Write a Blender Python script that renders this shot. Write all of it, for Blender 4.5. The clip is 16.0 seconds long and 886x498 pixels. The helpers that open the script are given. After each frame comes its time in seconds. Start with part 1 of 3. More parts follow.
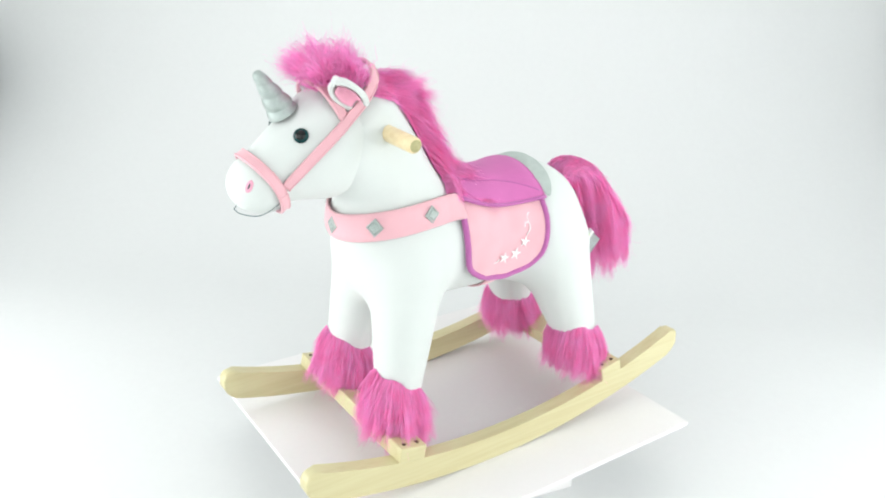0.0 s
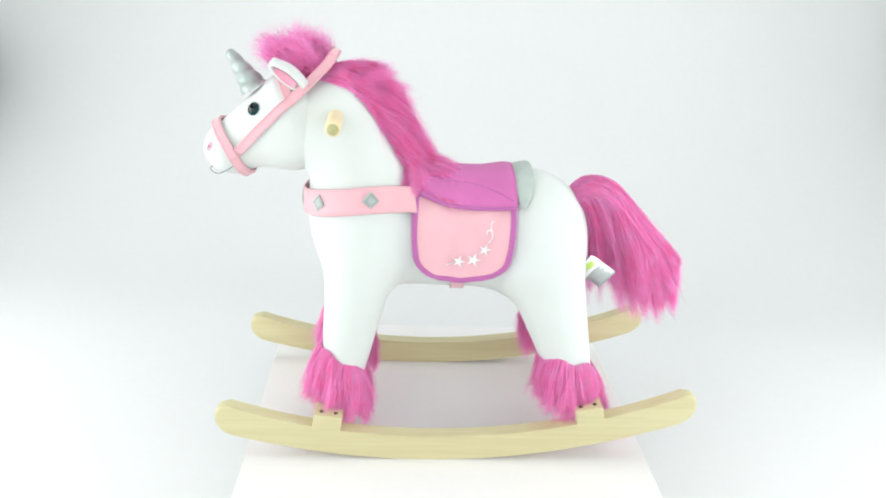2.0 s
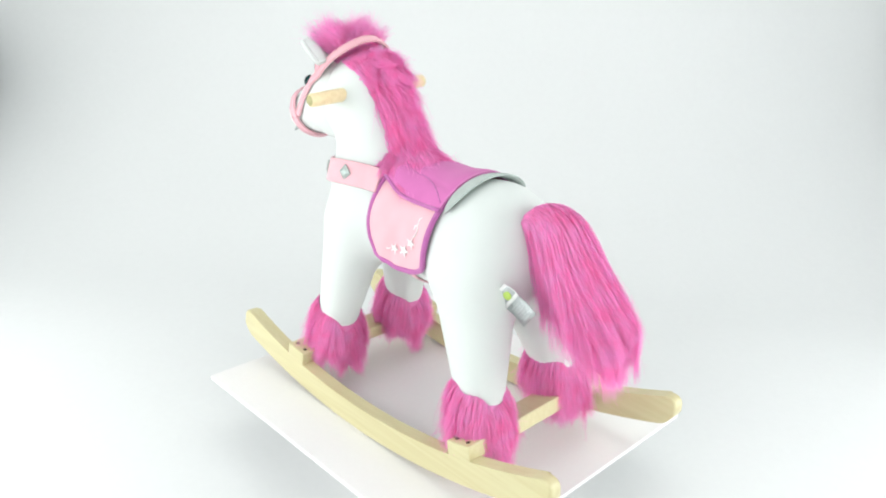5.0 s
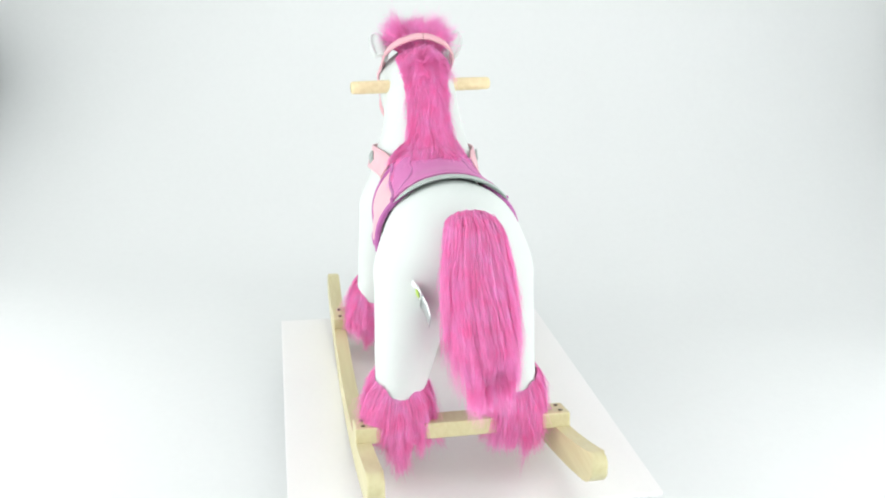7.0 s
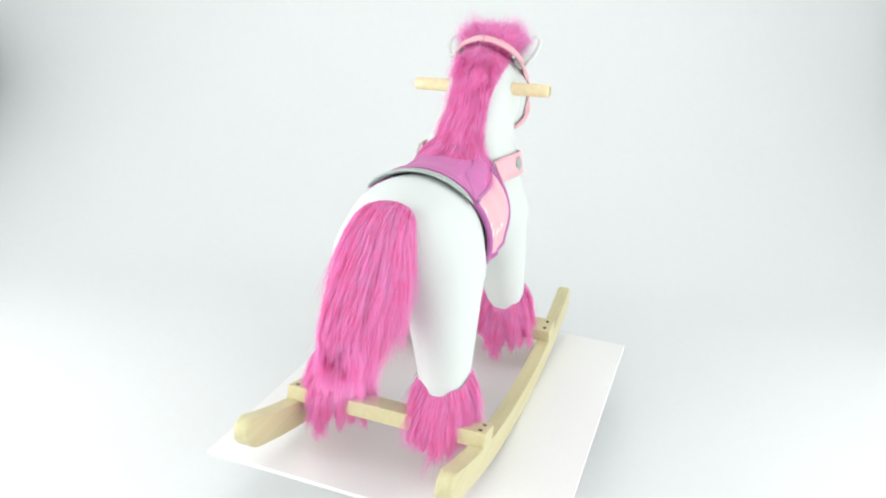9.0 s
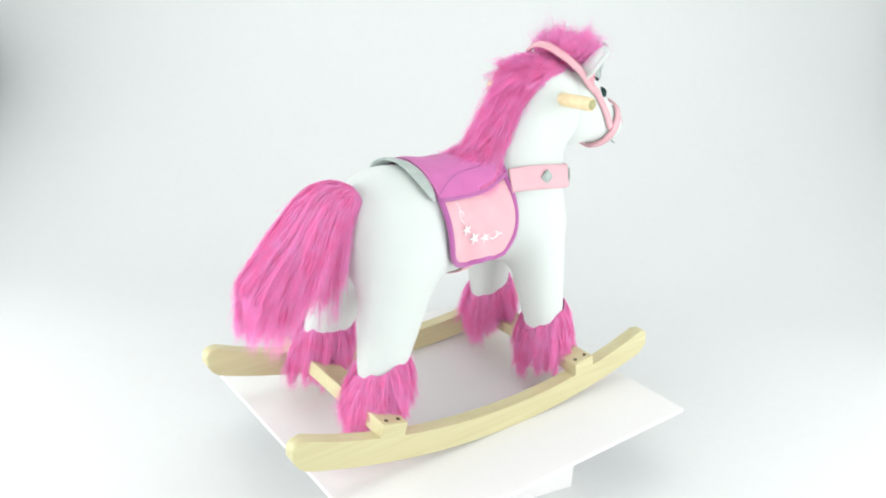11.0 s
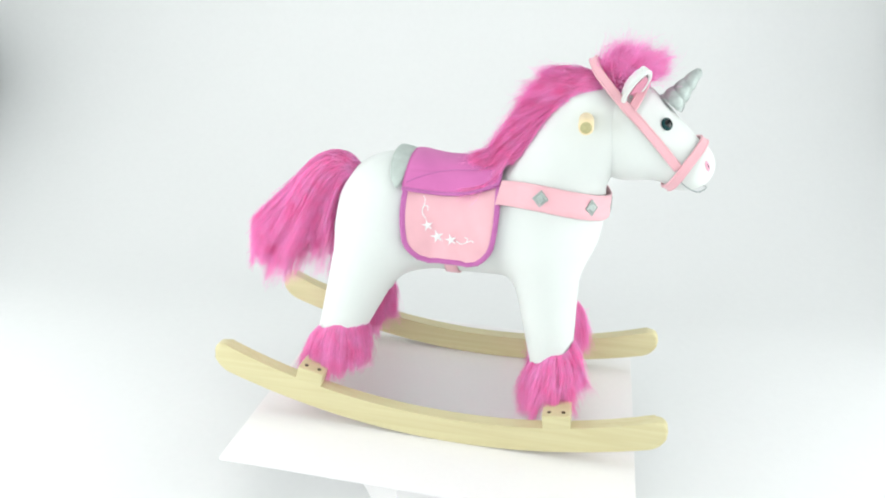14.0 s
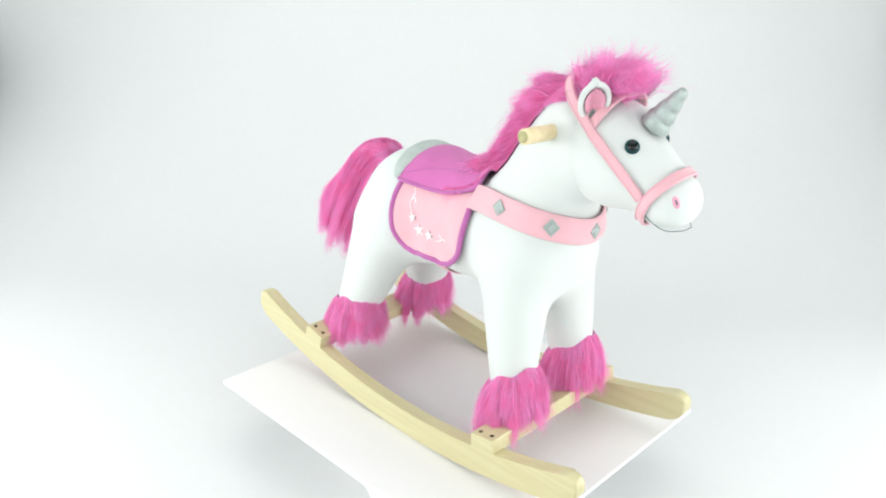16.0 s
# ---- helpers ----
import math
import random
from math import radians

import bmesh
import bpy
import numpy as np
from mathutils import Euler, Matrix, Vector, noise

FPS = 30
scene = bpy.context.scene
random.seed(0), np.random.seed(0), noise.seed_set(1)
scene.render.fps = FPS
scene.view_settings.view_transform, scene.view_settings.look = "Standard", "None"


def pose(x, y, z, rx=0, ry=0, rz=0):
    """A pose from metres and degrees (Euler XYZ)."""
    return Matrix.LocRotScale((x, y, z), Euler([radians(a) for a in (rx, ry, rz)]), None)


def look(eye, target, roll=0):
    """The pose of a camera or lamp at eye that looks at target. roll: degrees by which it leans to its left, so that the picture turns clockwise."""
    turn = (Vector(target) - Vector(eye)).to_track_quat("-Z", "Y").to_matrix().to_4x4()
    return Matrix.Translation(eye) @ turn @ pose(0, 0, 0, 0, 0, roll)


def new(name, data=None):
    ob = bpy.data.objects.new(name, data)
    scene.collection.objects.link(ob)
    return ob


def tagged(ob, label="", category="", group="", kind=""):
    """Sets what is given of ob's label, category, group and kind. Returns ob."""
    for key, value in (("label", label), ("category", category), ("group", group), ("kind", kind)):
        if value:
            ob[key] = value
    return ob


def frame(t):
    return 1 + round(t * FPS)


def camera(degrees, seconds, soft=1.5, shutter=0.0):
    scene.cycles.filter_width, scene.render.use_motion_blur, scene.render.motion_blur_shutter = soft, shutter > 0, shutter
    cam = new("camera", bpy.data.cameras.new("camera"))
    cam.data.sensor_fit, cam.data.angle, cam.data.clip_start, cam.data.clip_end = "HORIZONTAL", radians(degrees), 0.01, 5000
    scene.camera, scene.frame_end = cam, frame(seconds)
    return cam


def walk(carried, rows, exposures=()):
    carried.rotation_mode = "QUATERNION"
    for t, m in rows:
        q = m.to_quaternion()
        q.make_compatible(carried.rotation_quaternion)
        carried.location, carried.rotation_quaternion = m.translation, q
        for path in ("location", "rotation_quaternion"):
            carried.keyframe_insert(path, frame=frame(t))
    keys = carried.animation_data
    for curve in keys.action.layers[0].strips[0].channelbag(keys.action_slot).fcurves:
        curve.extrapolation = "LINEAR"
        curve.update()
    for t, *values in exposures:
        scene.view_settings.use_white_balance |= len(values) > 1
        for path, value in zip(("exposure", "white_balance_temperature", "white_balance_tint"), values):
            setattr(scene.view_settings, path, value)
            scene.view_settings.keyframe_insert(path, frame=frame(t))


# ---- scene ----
# camera: it stands still; the turntable carries the toy round
cam = camera(58.94, 16.0, soft=2.0)
EYE = Vector((0.0, -1.211, 0.761))
VIEW = look(EYE, EYE + Vector((-0.01549, 0.92926, -0.36910)), 2.63)
walk(cam, [(0, VIEW), (16, VIEW)], exposures=[(0, 0.0), (16, 0.0)])

# ---- light: a closed white studio with three softboxes and two added side fills ----
world = bpy.data.worlds.new("studio_air")
scene.world = world
world.use_nodes = True
world.node_tree.nodes["Background"].inputs[0].default_value = (0.90, 1.0, 0.97, 1)
world.node_tree.nodes["Background"].inputs[1].default_value = 0.05


def softbox_lamp(name, eye, target, wide, tall, watts, colour=(0.978, 1.0, 0.995)):
    data = bpy.data.lights.new(name, "AREA")
    data.shape, data.size, data.size_y = "RECTANGLE", wide, tall
    data.energy, data.color = watts, colour
    lamp = new(name, data)
    lamp.matrix_world = look(eye, target)
    return lamp


softbox_lamp("softbox_overhead", (0.0, 0.22, 2.50), (0.0, 0.05, 0.0), 2.6, 2.3, 23)
softbox_lamp("softbox_key", (-1.30, -1.90, 1.10), (-0.45, 0.8, 0.75), 2.0, 1.7, 25)
softbox_lamp("softbox_fill", (1.30, -1.95, 1.00), (0.1, 0.5, 0.40), 2.0, 1.7, 20)
# two unseen fill lamps, added at the sides to brighten the shade under the toy
softbox_lamp("under_toy_fill", (-1.72, -0.42, 0.52), (0.0, -0.36, 0.10), 1.2, 1.1, 24)
softbox_lamp("under_toy_fill", (1.72, -0.42, 0.52), (0.0, -0.36, 0.10), 1.2, 1.1, 23)

# ---- materials ----


def material(name, colour, rough=0.8, metal=0.0, vary=0.06, scale=8.0, fine=220.0, bump=0.15, bump_size=0.001,
             sheen=0.0, second=None, island=0.0, through_light=0.0, coat=0.0):
    """A node material: two scales of colour variation and a fine relief, in metres of the thing's own space."""
    mat = bpy.data.materials.new(name)
    mat.use_nodes = True
    tree = mat.node_tree
    n, link = tree.nodes, tree.links
    shader = n["Principled BSDF"]
    coords = n.new("ShaderNodeTexCoord")
    large, small = n.new("ShaderNodeTexNoise"), n.new("ShaderNodeTexNoise")
    large.inputs["Scale"].default_value, large.inputs["Detail"].default_value = scale, 4
    small.inputs["Scale"].default_value, small.inputs["Detail"].default_value = fine, 3
    for tex in (large, small):
        link.new(coords.outputs["Object"], tex.inputs["Vector"])
    ramp = n.new("ShaderNodeValToRGB")
    dark = [c * (1 - 2 * vary) for c in colour] if second is None else second
    ramp.color_ramp.elements[0].position, ramp.color_ramp.elements[1].position = 0.3, 0.7
    ramp.color_ramp.elements[0].color, ramp.color_ramp.elements[1].color = (*dark, 1), (*colour, 1)
    link.new(large.outputs["Fac"], ramp.inputs["Fac"])
    mixer = n.new("ShaderNodeMix")
    mixer.data_type, mixer.blend_type = "RGBA", "MULTIPLY"
    mixer.inputs[0].default_value = 1.0
    grain = n.new("ShaderNodeMapRange")
    grain.inputs["To Min"].default_value, grain.inputs["To Max"].default_value = 1 - vary * 2, 1 + vary
    link.new(small.outputs["Fac"], grain.inputs["Value"])
    link.new(ramp.outputs["Color"], mixer.inputs[6])
    link.new(grain.outputs["Result"], mixer.inputs[7])
    colour_out = mixer.outputs[2]
    if island:
        geo, hue = n.new("ShaderNodeNewGeometry"), n.new("ShaderNodeHueSaturation")
        span = n.new("ShaderNodeMapRange")
        span.inputs["To Min"].default_value, span.inputs["To Max"].default_value = 1 - island, 1 + island * 0.6
        link.new(geo.outputs["Random Per Island"], span.inputs["Value"])
        link.new(span.outputs["Result"], hue.inputs["Value"])
        link.new(colour_out, hue.inputs["Color"])
        colour_out = hue.outputs["Color"]
    link.new(colour_out, shader.inputs["Base Color"])
    relief = n.new("ShaderNodeBump")
    relief.inputs["Strength"].default_value, relief.inputs["Distance"].default_value = bump, bump_size
    link.new(small.outputs["Fac"], relief.inputs["Height"])
    link.new(relief.outputs["Normal"], shader.inputs["Normal"])
    shader.inputs["Roughness"].default_value, shader.inputs["Metallic"].default_value = rough, metal
    shader.inputs["Sheen Weight"].default_value, shader.inputs["Sheen Roughness"].default_value = sheen, 0.5
    shader.inputs["Coat Weight"].default_value = coat
    if through_light:
        glow, both = n.new("ShaderNodeBsdfTranslucent"), n.new("ShaderNodeMixShader")
        both.inputs[0].default_value = through_light
        link.new(colour_out, glow.inputs["Color"])
        link.new(shader.outputs[0], both.inputs[1])
        link.new(glow.outputs[0], both.inputs[2])
        link.new(both.outputs[0], n["Material Output"].inputs["Surface"])
    return mat


def wood_material(name, light, dark, turn=(0, 0, 0)):
    mat = material(name, light, rough=0.45, vary=0.04, fine=400, bump=0.05, coat=0.15)
    n, link = mat.node_tree.nodes, mat.node_tree.links
    coords, stretch = n.new("ShaderNodeTexCoord"), n.new("ShaderNodeMapping")
    stretch.inputs["Scale"].default_value = (3, 60, 60)
    stretch.inputs["Rotation"].default_value = turn
    grain, ramp = n.new("ShaderNodeTexNoise"), n.new("ShaderNodeValToRGB")
    grain.inputs["Scale"].default_value, grain.inputs["Detail"].default_value = 1.6, 6
    grain.inputs["Distortion"].default_value = 0.6
    ramp.color_ramp.elements[0].position, ramp.color_ramp.elements[1].position = 0.36, 0.62
    ramp.color_ramp.elements[0].color, ramp.color_ramp.elements[1].color = (*dark, 1), (*light, 1)
    link.new(coords.outputs["Object"], stretch.inputs["Vector"])
    link.new(stretch.outputs["Vector"], grain.inputs["Vector"])
    link.new(grain.outputs["Fac"], ramp.inputs["Fac"])
    link.new(ramp.outputs["Color"], n["Principled BSDF"].inputs["Base Color"])
    return mat


PLUSH = material("white_plush", (0.65, 0.69, 0.67), 0.95, vary=0.015, scale=14, fine=700, bump=0.25, sheen=0.25)
FUR = material("pink_faux_fur", (0.99, 0.50, 0.83), 0.6, vary=0.02, scale=45, second=(0.99, 0.35, 0.69), island=0.14,
               bump=0.0, through_light=0.6)
VELVET = material("rose_velour", (0.78, 0.445, 0.495), 0.9, vary=0.03, scale=30, fine=900, bump=0.2, sheen=0.3)
PURPLE = material("orchid_velour", (0.60, 0.155, 0.42), 0.9, vary=0.04, scale=30, fine=900, bump=0.2, sheen=0.12)
TRIM = material("violet_binding", (0.47, 0.125, 0.37), 0.85, vary=0.05, scale=60, fine=900, bump=0.3, sheen=0.3)
CANTLE = material("pale_grey_satin", (0.50, 0.575, 0.54), 0.55, metal=0.15, vary=0.08, scale=60, fine=1200, bump=0.4, bump_size=0.0006)
SILVER = material("silver_lame", (0.46, 0.53, 0.505), 0.30, metal=0.55, vary=0.09, scale=120, fine=800, bump=1.0, bump_size=0.0011)
THREAD = material("white_embroidery", (0.83, 0.83, 0.83), 0.6, vary=0.03, fine=1500, bump=0.4)
GREY_THREAD = material("dark_thread", (0.10, 0.11, 0.12), 0.8, vary=0.1)
MOUTH_THREAD = material("slate_thread", (0.17, 0.24, 0.24), 0.8, vary=0.1)
HOOF = material("grey_velour", (0.36, 0.33, 0.37), 0.95, vary=0.08, scale=40, fine=900, sheen=0.3)
WOOD = wood_material("varnished_pine", (0.60, 0.555, 0.325), (0.555, 0.50, 0.28))
DOWEL = wood_material("turned_beech", (0.80, 0.68, 0.42), (0.74, 0.61, 0.35), (0, 0, radians(90)))
END_GRAIN = material("end_grain", (0.50, 0.47, 0.24), 0.7, vary=0.1, scale=200, fine=900)
SCREW = material("burnished_screw", (0.12, 0.09, 0.06), 0.45, metal=0.8, vary=0.1)
EYE_BLACK = material("black_glass", (0.003, 0.005, 0.005), 0.08, vary=0.0, bump=0.0)
EYE_BLACK.node_tree.nodes["Principled BSDF"].inputs["Specular IOR Level"].default_value = 0.4
EYE_RING = material("teal_glass", (0.006, 0.050, 0.052), 0.20, vary=0.1, bump=0.0)
EYE_RING.node_tree.nodes["Principled BSDF"].inputs["Specular IOR Level"].default_value = 0.2
STITCH = material("pale_rose_piping", (0.80, 0.46, 0.51), 0.8, vary=0.04, fine=1200, bump=0.3)
EAR_PINK = material("ear_lining", (0.85, 0.42, 0.55), 0.95, vary=0.06, scale=60, fine=900, sheen=0.3)
CARD = material("white_foam_board", (0.80, 0.79, 0.79), 0.55, vary=0.012, scale=4, fine=120, bump=0.04)
PAPER = material("white_backdrop_paper", (0.715, 0.73, 0.728), 0.9, vary=0.012, scale=1.3, fine=60, bump=0.03)
ROOM = material("grey_unseen_walls", (0.25, 0.27, 0.27), 0.9, vary=0.04, scale=2)
GROMMET = material("pale_grey_ring", (0.50, 0.53, 0.51), 0.8, vary=0.05)
LABEL_WHITE = material("satin_label", (0.80, 0.81, 0.80), 0.5, vary=0.02)
LABEL_SILVER = material("silver_satin", (0.50, 0.54, 0.54), 0.35, metal=0.5, vary=0.05, scale=60)
LABEL_GREEN = material("green_print", (0.45, 0.62, 0.12), 0.6, vary=0.03)
LABEL_GREY = material("grey_print", (0.55, 0.58, 0.58), 0.6, vary=0.03)

# ---- mesh helpers ----


def mesh_of(verts, faces, smooth=True):
    me = bpy.data.meshes.new("shape")
    me.from_pydata([tuple(v) for v in verts], [], [tuple(f) for f in faces])
    if smooth:
        me.polygons.foreach_set("use_smooth", [True] * len(me.polygons))
    me.update()
    return me


def part(name, shape, mat, parent=None, label="", smooth=True):
    """Links a bmesh or a mesh as one object, under parent if there is one."""
    if isinstance(shape, bmesh.types.BMesh):
        bmesh.ops.recalc_face_normals(shape, faces=shape.faces)
        me = bpy.data.meshes.new(name)
        shape.to_mesh(me)
        shape.free()
        if smooth:
            me.polygons.foreach_set("use_smooth", [True] * len(me.polygons))
    else:
        me = shape
    me.name = name
    me.materials.append(mat)
    ob = new(name, me)
    ob.parent = parent
    if label:
        tagged(ob, label)
    return ob


def box(bm, centre, size, bevel=0.0, turn=None, segments=2):
    m = Matrix.Translation(centre) @ (turn or Matrix()) @ Matrix.Diagonal((*size, 1))
    made = bmesh.ops.create_cube(bm, size=1, matrix=m)["verts"]
    if bevel:
        edges = list({e for v in made for e in v.link_edges})
        bmesh.ops.bevel(bm, geom=edges, offset=bevel, segments=segments, profile=0.6, affect="EDGES")
    return bm


def tube(points, radii, sides=12, flat=None, cap=True):
    """A round or flattened tube along points; flat gives (width, height) factors with a fixed up direction."""
    pts = [Vector(p) for p in points]
    if not hasattr(radii, "__len__"):
        radii = [radii] * len(pts)
    verts, faces, side = [], [], None
    for i, p in enumerate(pts):
        t = (pts[min(i + 1, len(pts) - 1)] - pts[max(i - 1, 0)]).normalized()
        if side is None:
            side = t.orthogonal().normalized()
        side = (side - t * side.dot(t)).normalized()
        up = t.cross(side)
        for k in range(sides):
            a = 2 * math.pi * k / sides
            verts.append(p + radii[i] * (math.cos(a) * side + math.sin(a) * up))
    for i in range(len(pts) - 1):
        for k in range(sides):
            j = (k + 1) % sides
            faces.append((i * sides + k, i * sides + j, (i + 1) * sides + j, (i + 1) * sides + k))
    if cap:
        faces.append(tuple(reversed(range(sides))))
        faces.append(tuple((len(pts) - 1) * sides + k for k in range(sides)))
    return mesh_of(verts, faces)


def spline(points, steps=8):
    """Catmull-Rom curve through the points."""
    p = [Vector(q) for q in points]
    p = [2 * p[0] - p[1], *p, 2 * p[-1] - p[-2]]
    out = []
    for i in range(1, len(p) - 2):
        for k in range(steps):
            u = k / steps
            a, b, c, d = p[i - 1:i + 3]
            out.append(0.5 * (2 * b + (c - a) * u + (2 * a - 5 * b + 4 * c - d) * u * u + (3 * b - a - 3 * c + d) * u ** 3))
    return out + [p[-2]]


# ---- soft bodies as blended solids ----


def round_cone(P, a, b, ra, rb):
    a, b = np.array(a), np.array(b)
    d = b - a
    u = np.clip(((P - a) @ d) / (d @ d), 0, 1)
    return np.linalg.norm(P - a - u[..., None] * d, axis=-1) - (ra + (rb - ra) * u)


def ellipsoid(P, c, r):
    q = (P - np.array(c)) / np.array(r)
    k0 = np.linalg.norm(q, axis=-1)
    k1 = np.linalg.norm(q / np.array(r), axis=-1) + 1e-9
    return k0 * (k0 - 1) / k1


def blend(a, b, k):
    h = np.clip(0.5 + 0.5 * (b - a) / k, 0, 1)
    return b + (a - b) * h - k * h * (1 - h)


def body_field(P):
    """Torso, neck and legs; the toy faces -x and its left side is -y."""
    P = np.asarray(P, dtype=float)
    M = P * np.array([1, 0, 1]) + np.abs(P) * np.array([0, 1, 0])
    f = round_cone(P, (-0.120, 0, 0.330), (0.10, 0, 0.326), 0.090, 0.090)
    f = blend(f, ellipsoid(P, (0.112, 0, 0.326), (0.094, 0.106, 0.099)), 0.03)
    f = blend(f, ellipsoid(P, (-0.145, 0, 0.338), (0.088, 0.092, 0.096)), 0.03)
    f = blend(f, round_cone(P, (-0.152, 0, 0.405), (-0.190, 0, 0.528), 0.080, 0.051), 0.035)
    f = blend(f, ellipsoid(P, (-0.226, 0, 0.497), (0.055, 0.0605, 0.062)), 0.04)
    f = blend(f, round_cone(M, (-0.150, 0.056, 0.300), (-0.181, 0.082, 0.095), 0.056, 0.031), 0.03)
    f = blend(f, round_cone(M, (0.132, 0.058, 0.290), (0.190, 0.092, 0.105), 0.063, 0.032), 0.03)
    return f


def head_field(P):
    P = np.asarray(P, dtype=float)
    f = round_cone(P, (-0.252, 0, 0.506), (-0.344, 0, 0.455), 0.066, 0.041)
    f = blend(f, ellipsoid(P, (-0.258, 0, 0.478), (0.062, 0.055, 0.058)), 0.02)
    return blend(f, ellipsoid(P, (-0.351, 0, 0.450), (0.039, 0.045, 0.034)), 0.012)


def all_field(P):
    return np.minimum(body_field(P), head_field(P))


def net(field, low, high, step):
    """Surface net of a field's zero level on a regular grid."""
    axes = [np.arange(a, b, step) for a, b in zip(low, high)]
    grid = np.stack(np.meshgrid(*axes, indexing="ij"), -1)
    f = field(grid)
    shape = np.array(f.shape) - 1
    total, count = np.zeros((*shape, 3)), np.zeros(shape)
    corner = [(i, j, k) for i in (0, 1) for j in (0, 1) for k in (0, 1)]

    def cut(c):
        return f[c[0]:c[0] + shape[0], c[1]:c[1] + shape[1], c[2]:c[2] + shape[2]]
    for a in corner:
        for ax in range(3):
            if a[ax] == 0:
                b = tuple(1 if i == ax else v for i, v in enumerate(a))
                fa, fb = cut(a), cut(b)
                hit = (fa < 0) != (fb < 0)
                u = np.where(hit, fa / np.where(hit, fa - fb, 1), 0)
                place = np.array(a) + u[..., None] * np.eye(3)[ax]
                total += place * hit[..., None]
                count += hit
    live = count > 0
    index = np.full(shape, -1)
    index[live] = np.arange(live.sum())
    cells = np.argwhere(live)
    verts = (cells + total[live] / count[live][:, None]) * step + np.array(low)
    faces = []
    for ax in range(3):
        o = [i for i in range(3) if i != ax]
        lo = [slice(0, n) for n in f.shape]
        hi = [slice(0, n) for n in f.shape]
        lo[ax], hi[ax] = slice(0, -1), slice(1, None)
        sa, sb = f[tuple(lo)] < 0, f[tuple(hi)] < 0
        e = np.argwhere(sa != sb)
        e = e[(e[:, o[0]] > 0) & (e[:, o[1]] > 0) & (e[:, o[0]] < shape[o[0]]) & (e[:, o[1]] < shape[o[1]])]
        ring = []
        for da, db in ((-1, -1), (0, -1), (0, 0), (-1, 0)):
            c = e.copy()
            c[:, o[0]] += da
            c[:, o[1]] += db
            ring.append(index[c[:, 0], c[:, 1], c[:, 2]])
        q = np.stack(ring, 1)
        inside = sa[e[:, 0], e[:, 1], e[:, 2]]
        flip = inside if ax != 1 else ~inside
        q[~flip] = q[~flip][:, ::-1]
        faces.append(q)
    return mesh_of(verts.tolist(), np.concatenate(faces).tolist())


def slope(field, p):
    e = 0.0015
    steps = np.concatenate([np.eye(3) * e, -np.eye(3) * e]) + np.array(p)
    v = field(steps)
    return Vector((v[:3] - v[3:]) / (2 * e)).normalized()


def lay(field, p, off):
    """p, pushed out of the field to the distance off if it lies deeper."""
    p = Vector(p)
    for _ in range(6):
        d = float(field(np.array([p]))[0])
        if d >= off:
            break
        p = p + slope(field, p) * (off - d)
    return p


def flank(x, z, off, sign, field=body_field):
    """y of the flank at (x, z), the distance off outside it."""
    lo, hi = 0.0, 0.25
    for _ in range(22):
        mid = (lo + hi) / 2
        if float(field(np.array([(x, sign * mid, z)]))[0]) < off:
            lo = mid
        else:
            hi = mid
    return sign * lo


def strap(points, field, width, thick=0.0032, off=0.0015, steps=8, up=None, edges=None):
    """A flat band along the points, laid on the field, with rounded edges; edges collects two lines for its piping."""
    pts = [lay(field, p, off) for p in spline(points, steps)]
    section = [(-0.5, 0.1), (-0.46, 0.9), (-0.2, 1.0), (0.2, 1.0), (0.46, 0.9), (0.5, 0.1), (0.3, 0.0), (-0.3, 0.0)]
    verts, faces, m = [], [], len(section)
    for i, p in enumerate(pts):
        t = (pts[min(i + 1, len(pts) - 1)] - pts[max(i - 1, 0)]).normalized()
        out = slope(field, p)
        side = Vector(up) - t * t.dot(Vector(up)) - out * (out.z * min(1.0, abs(p.y) / 0.05)) if up else t.cross(out)
        side.normalize()
        out = side.cross(t) if side.cross(t).dot(out) > 0 else t.cross(side)
        for a, b in section:
            q = p + side * a * width + out * (b * thick)
            verts.append(q if b < 0.05 else lay(field, q, off * 0.6))
        if edges is not None:
            edges[0].append(lay(field, p - side * width * 0.36 + out * thick, off + thick * 0.6))
            edges[1].append(lay(field, p + side * width * 0.36 + out * thick, off + thick * 0.6))
    for i in range(len(pts) - 1):
        for k in range(m):
            j = (k + 1) % m
            faces.append((i * m + k, i * m + j, (i + 1) * m + j, (i + 1) * m + k))
    faces += [tuple(reversed(range(m))), tuple((len(pts) - 1) * m + k for k in range(m))]
    return mesh_of(verts, faces)


# ---- fur ----
rng = np.random.default_rng(7)


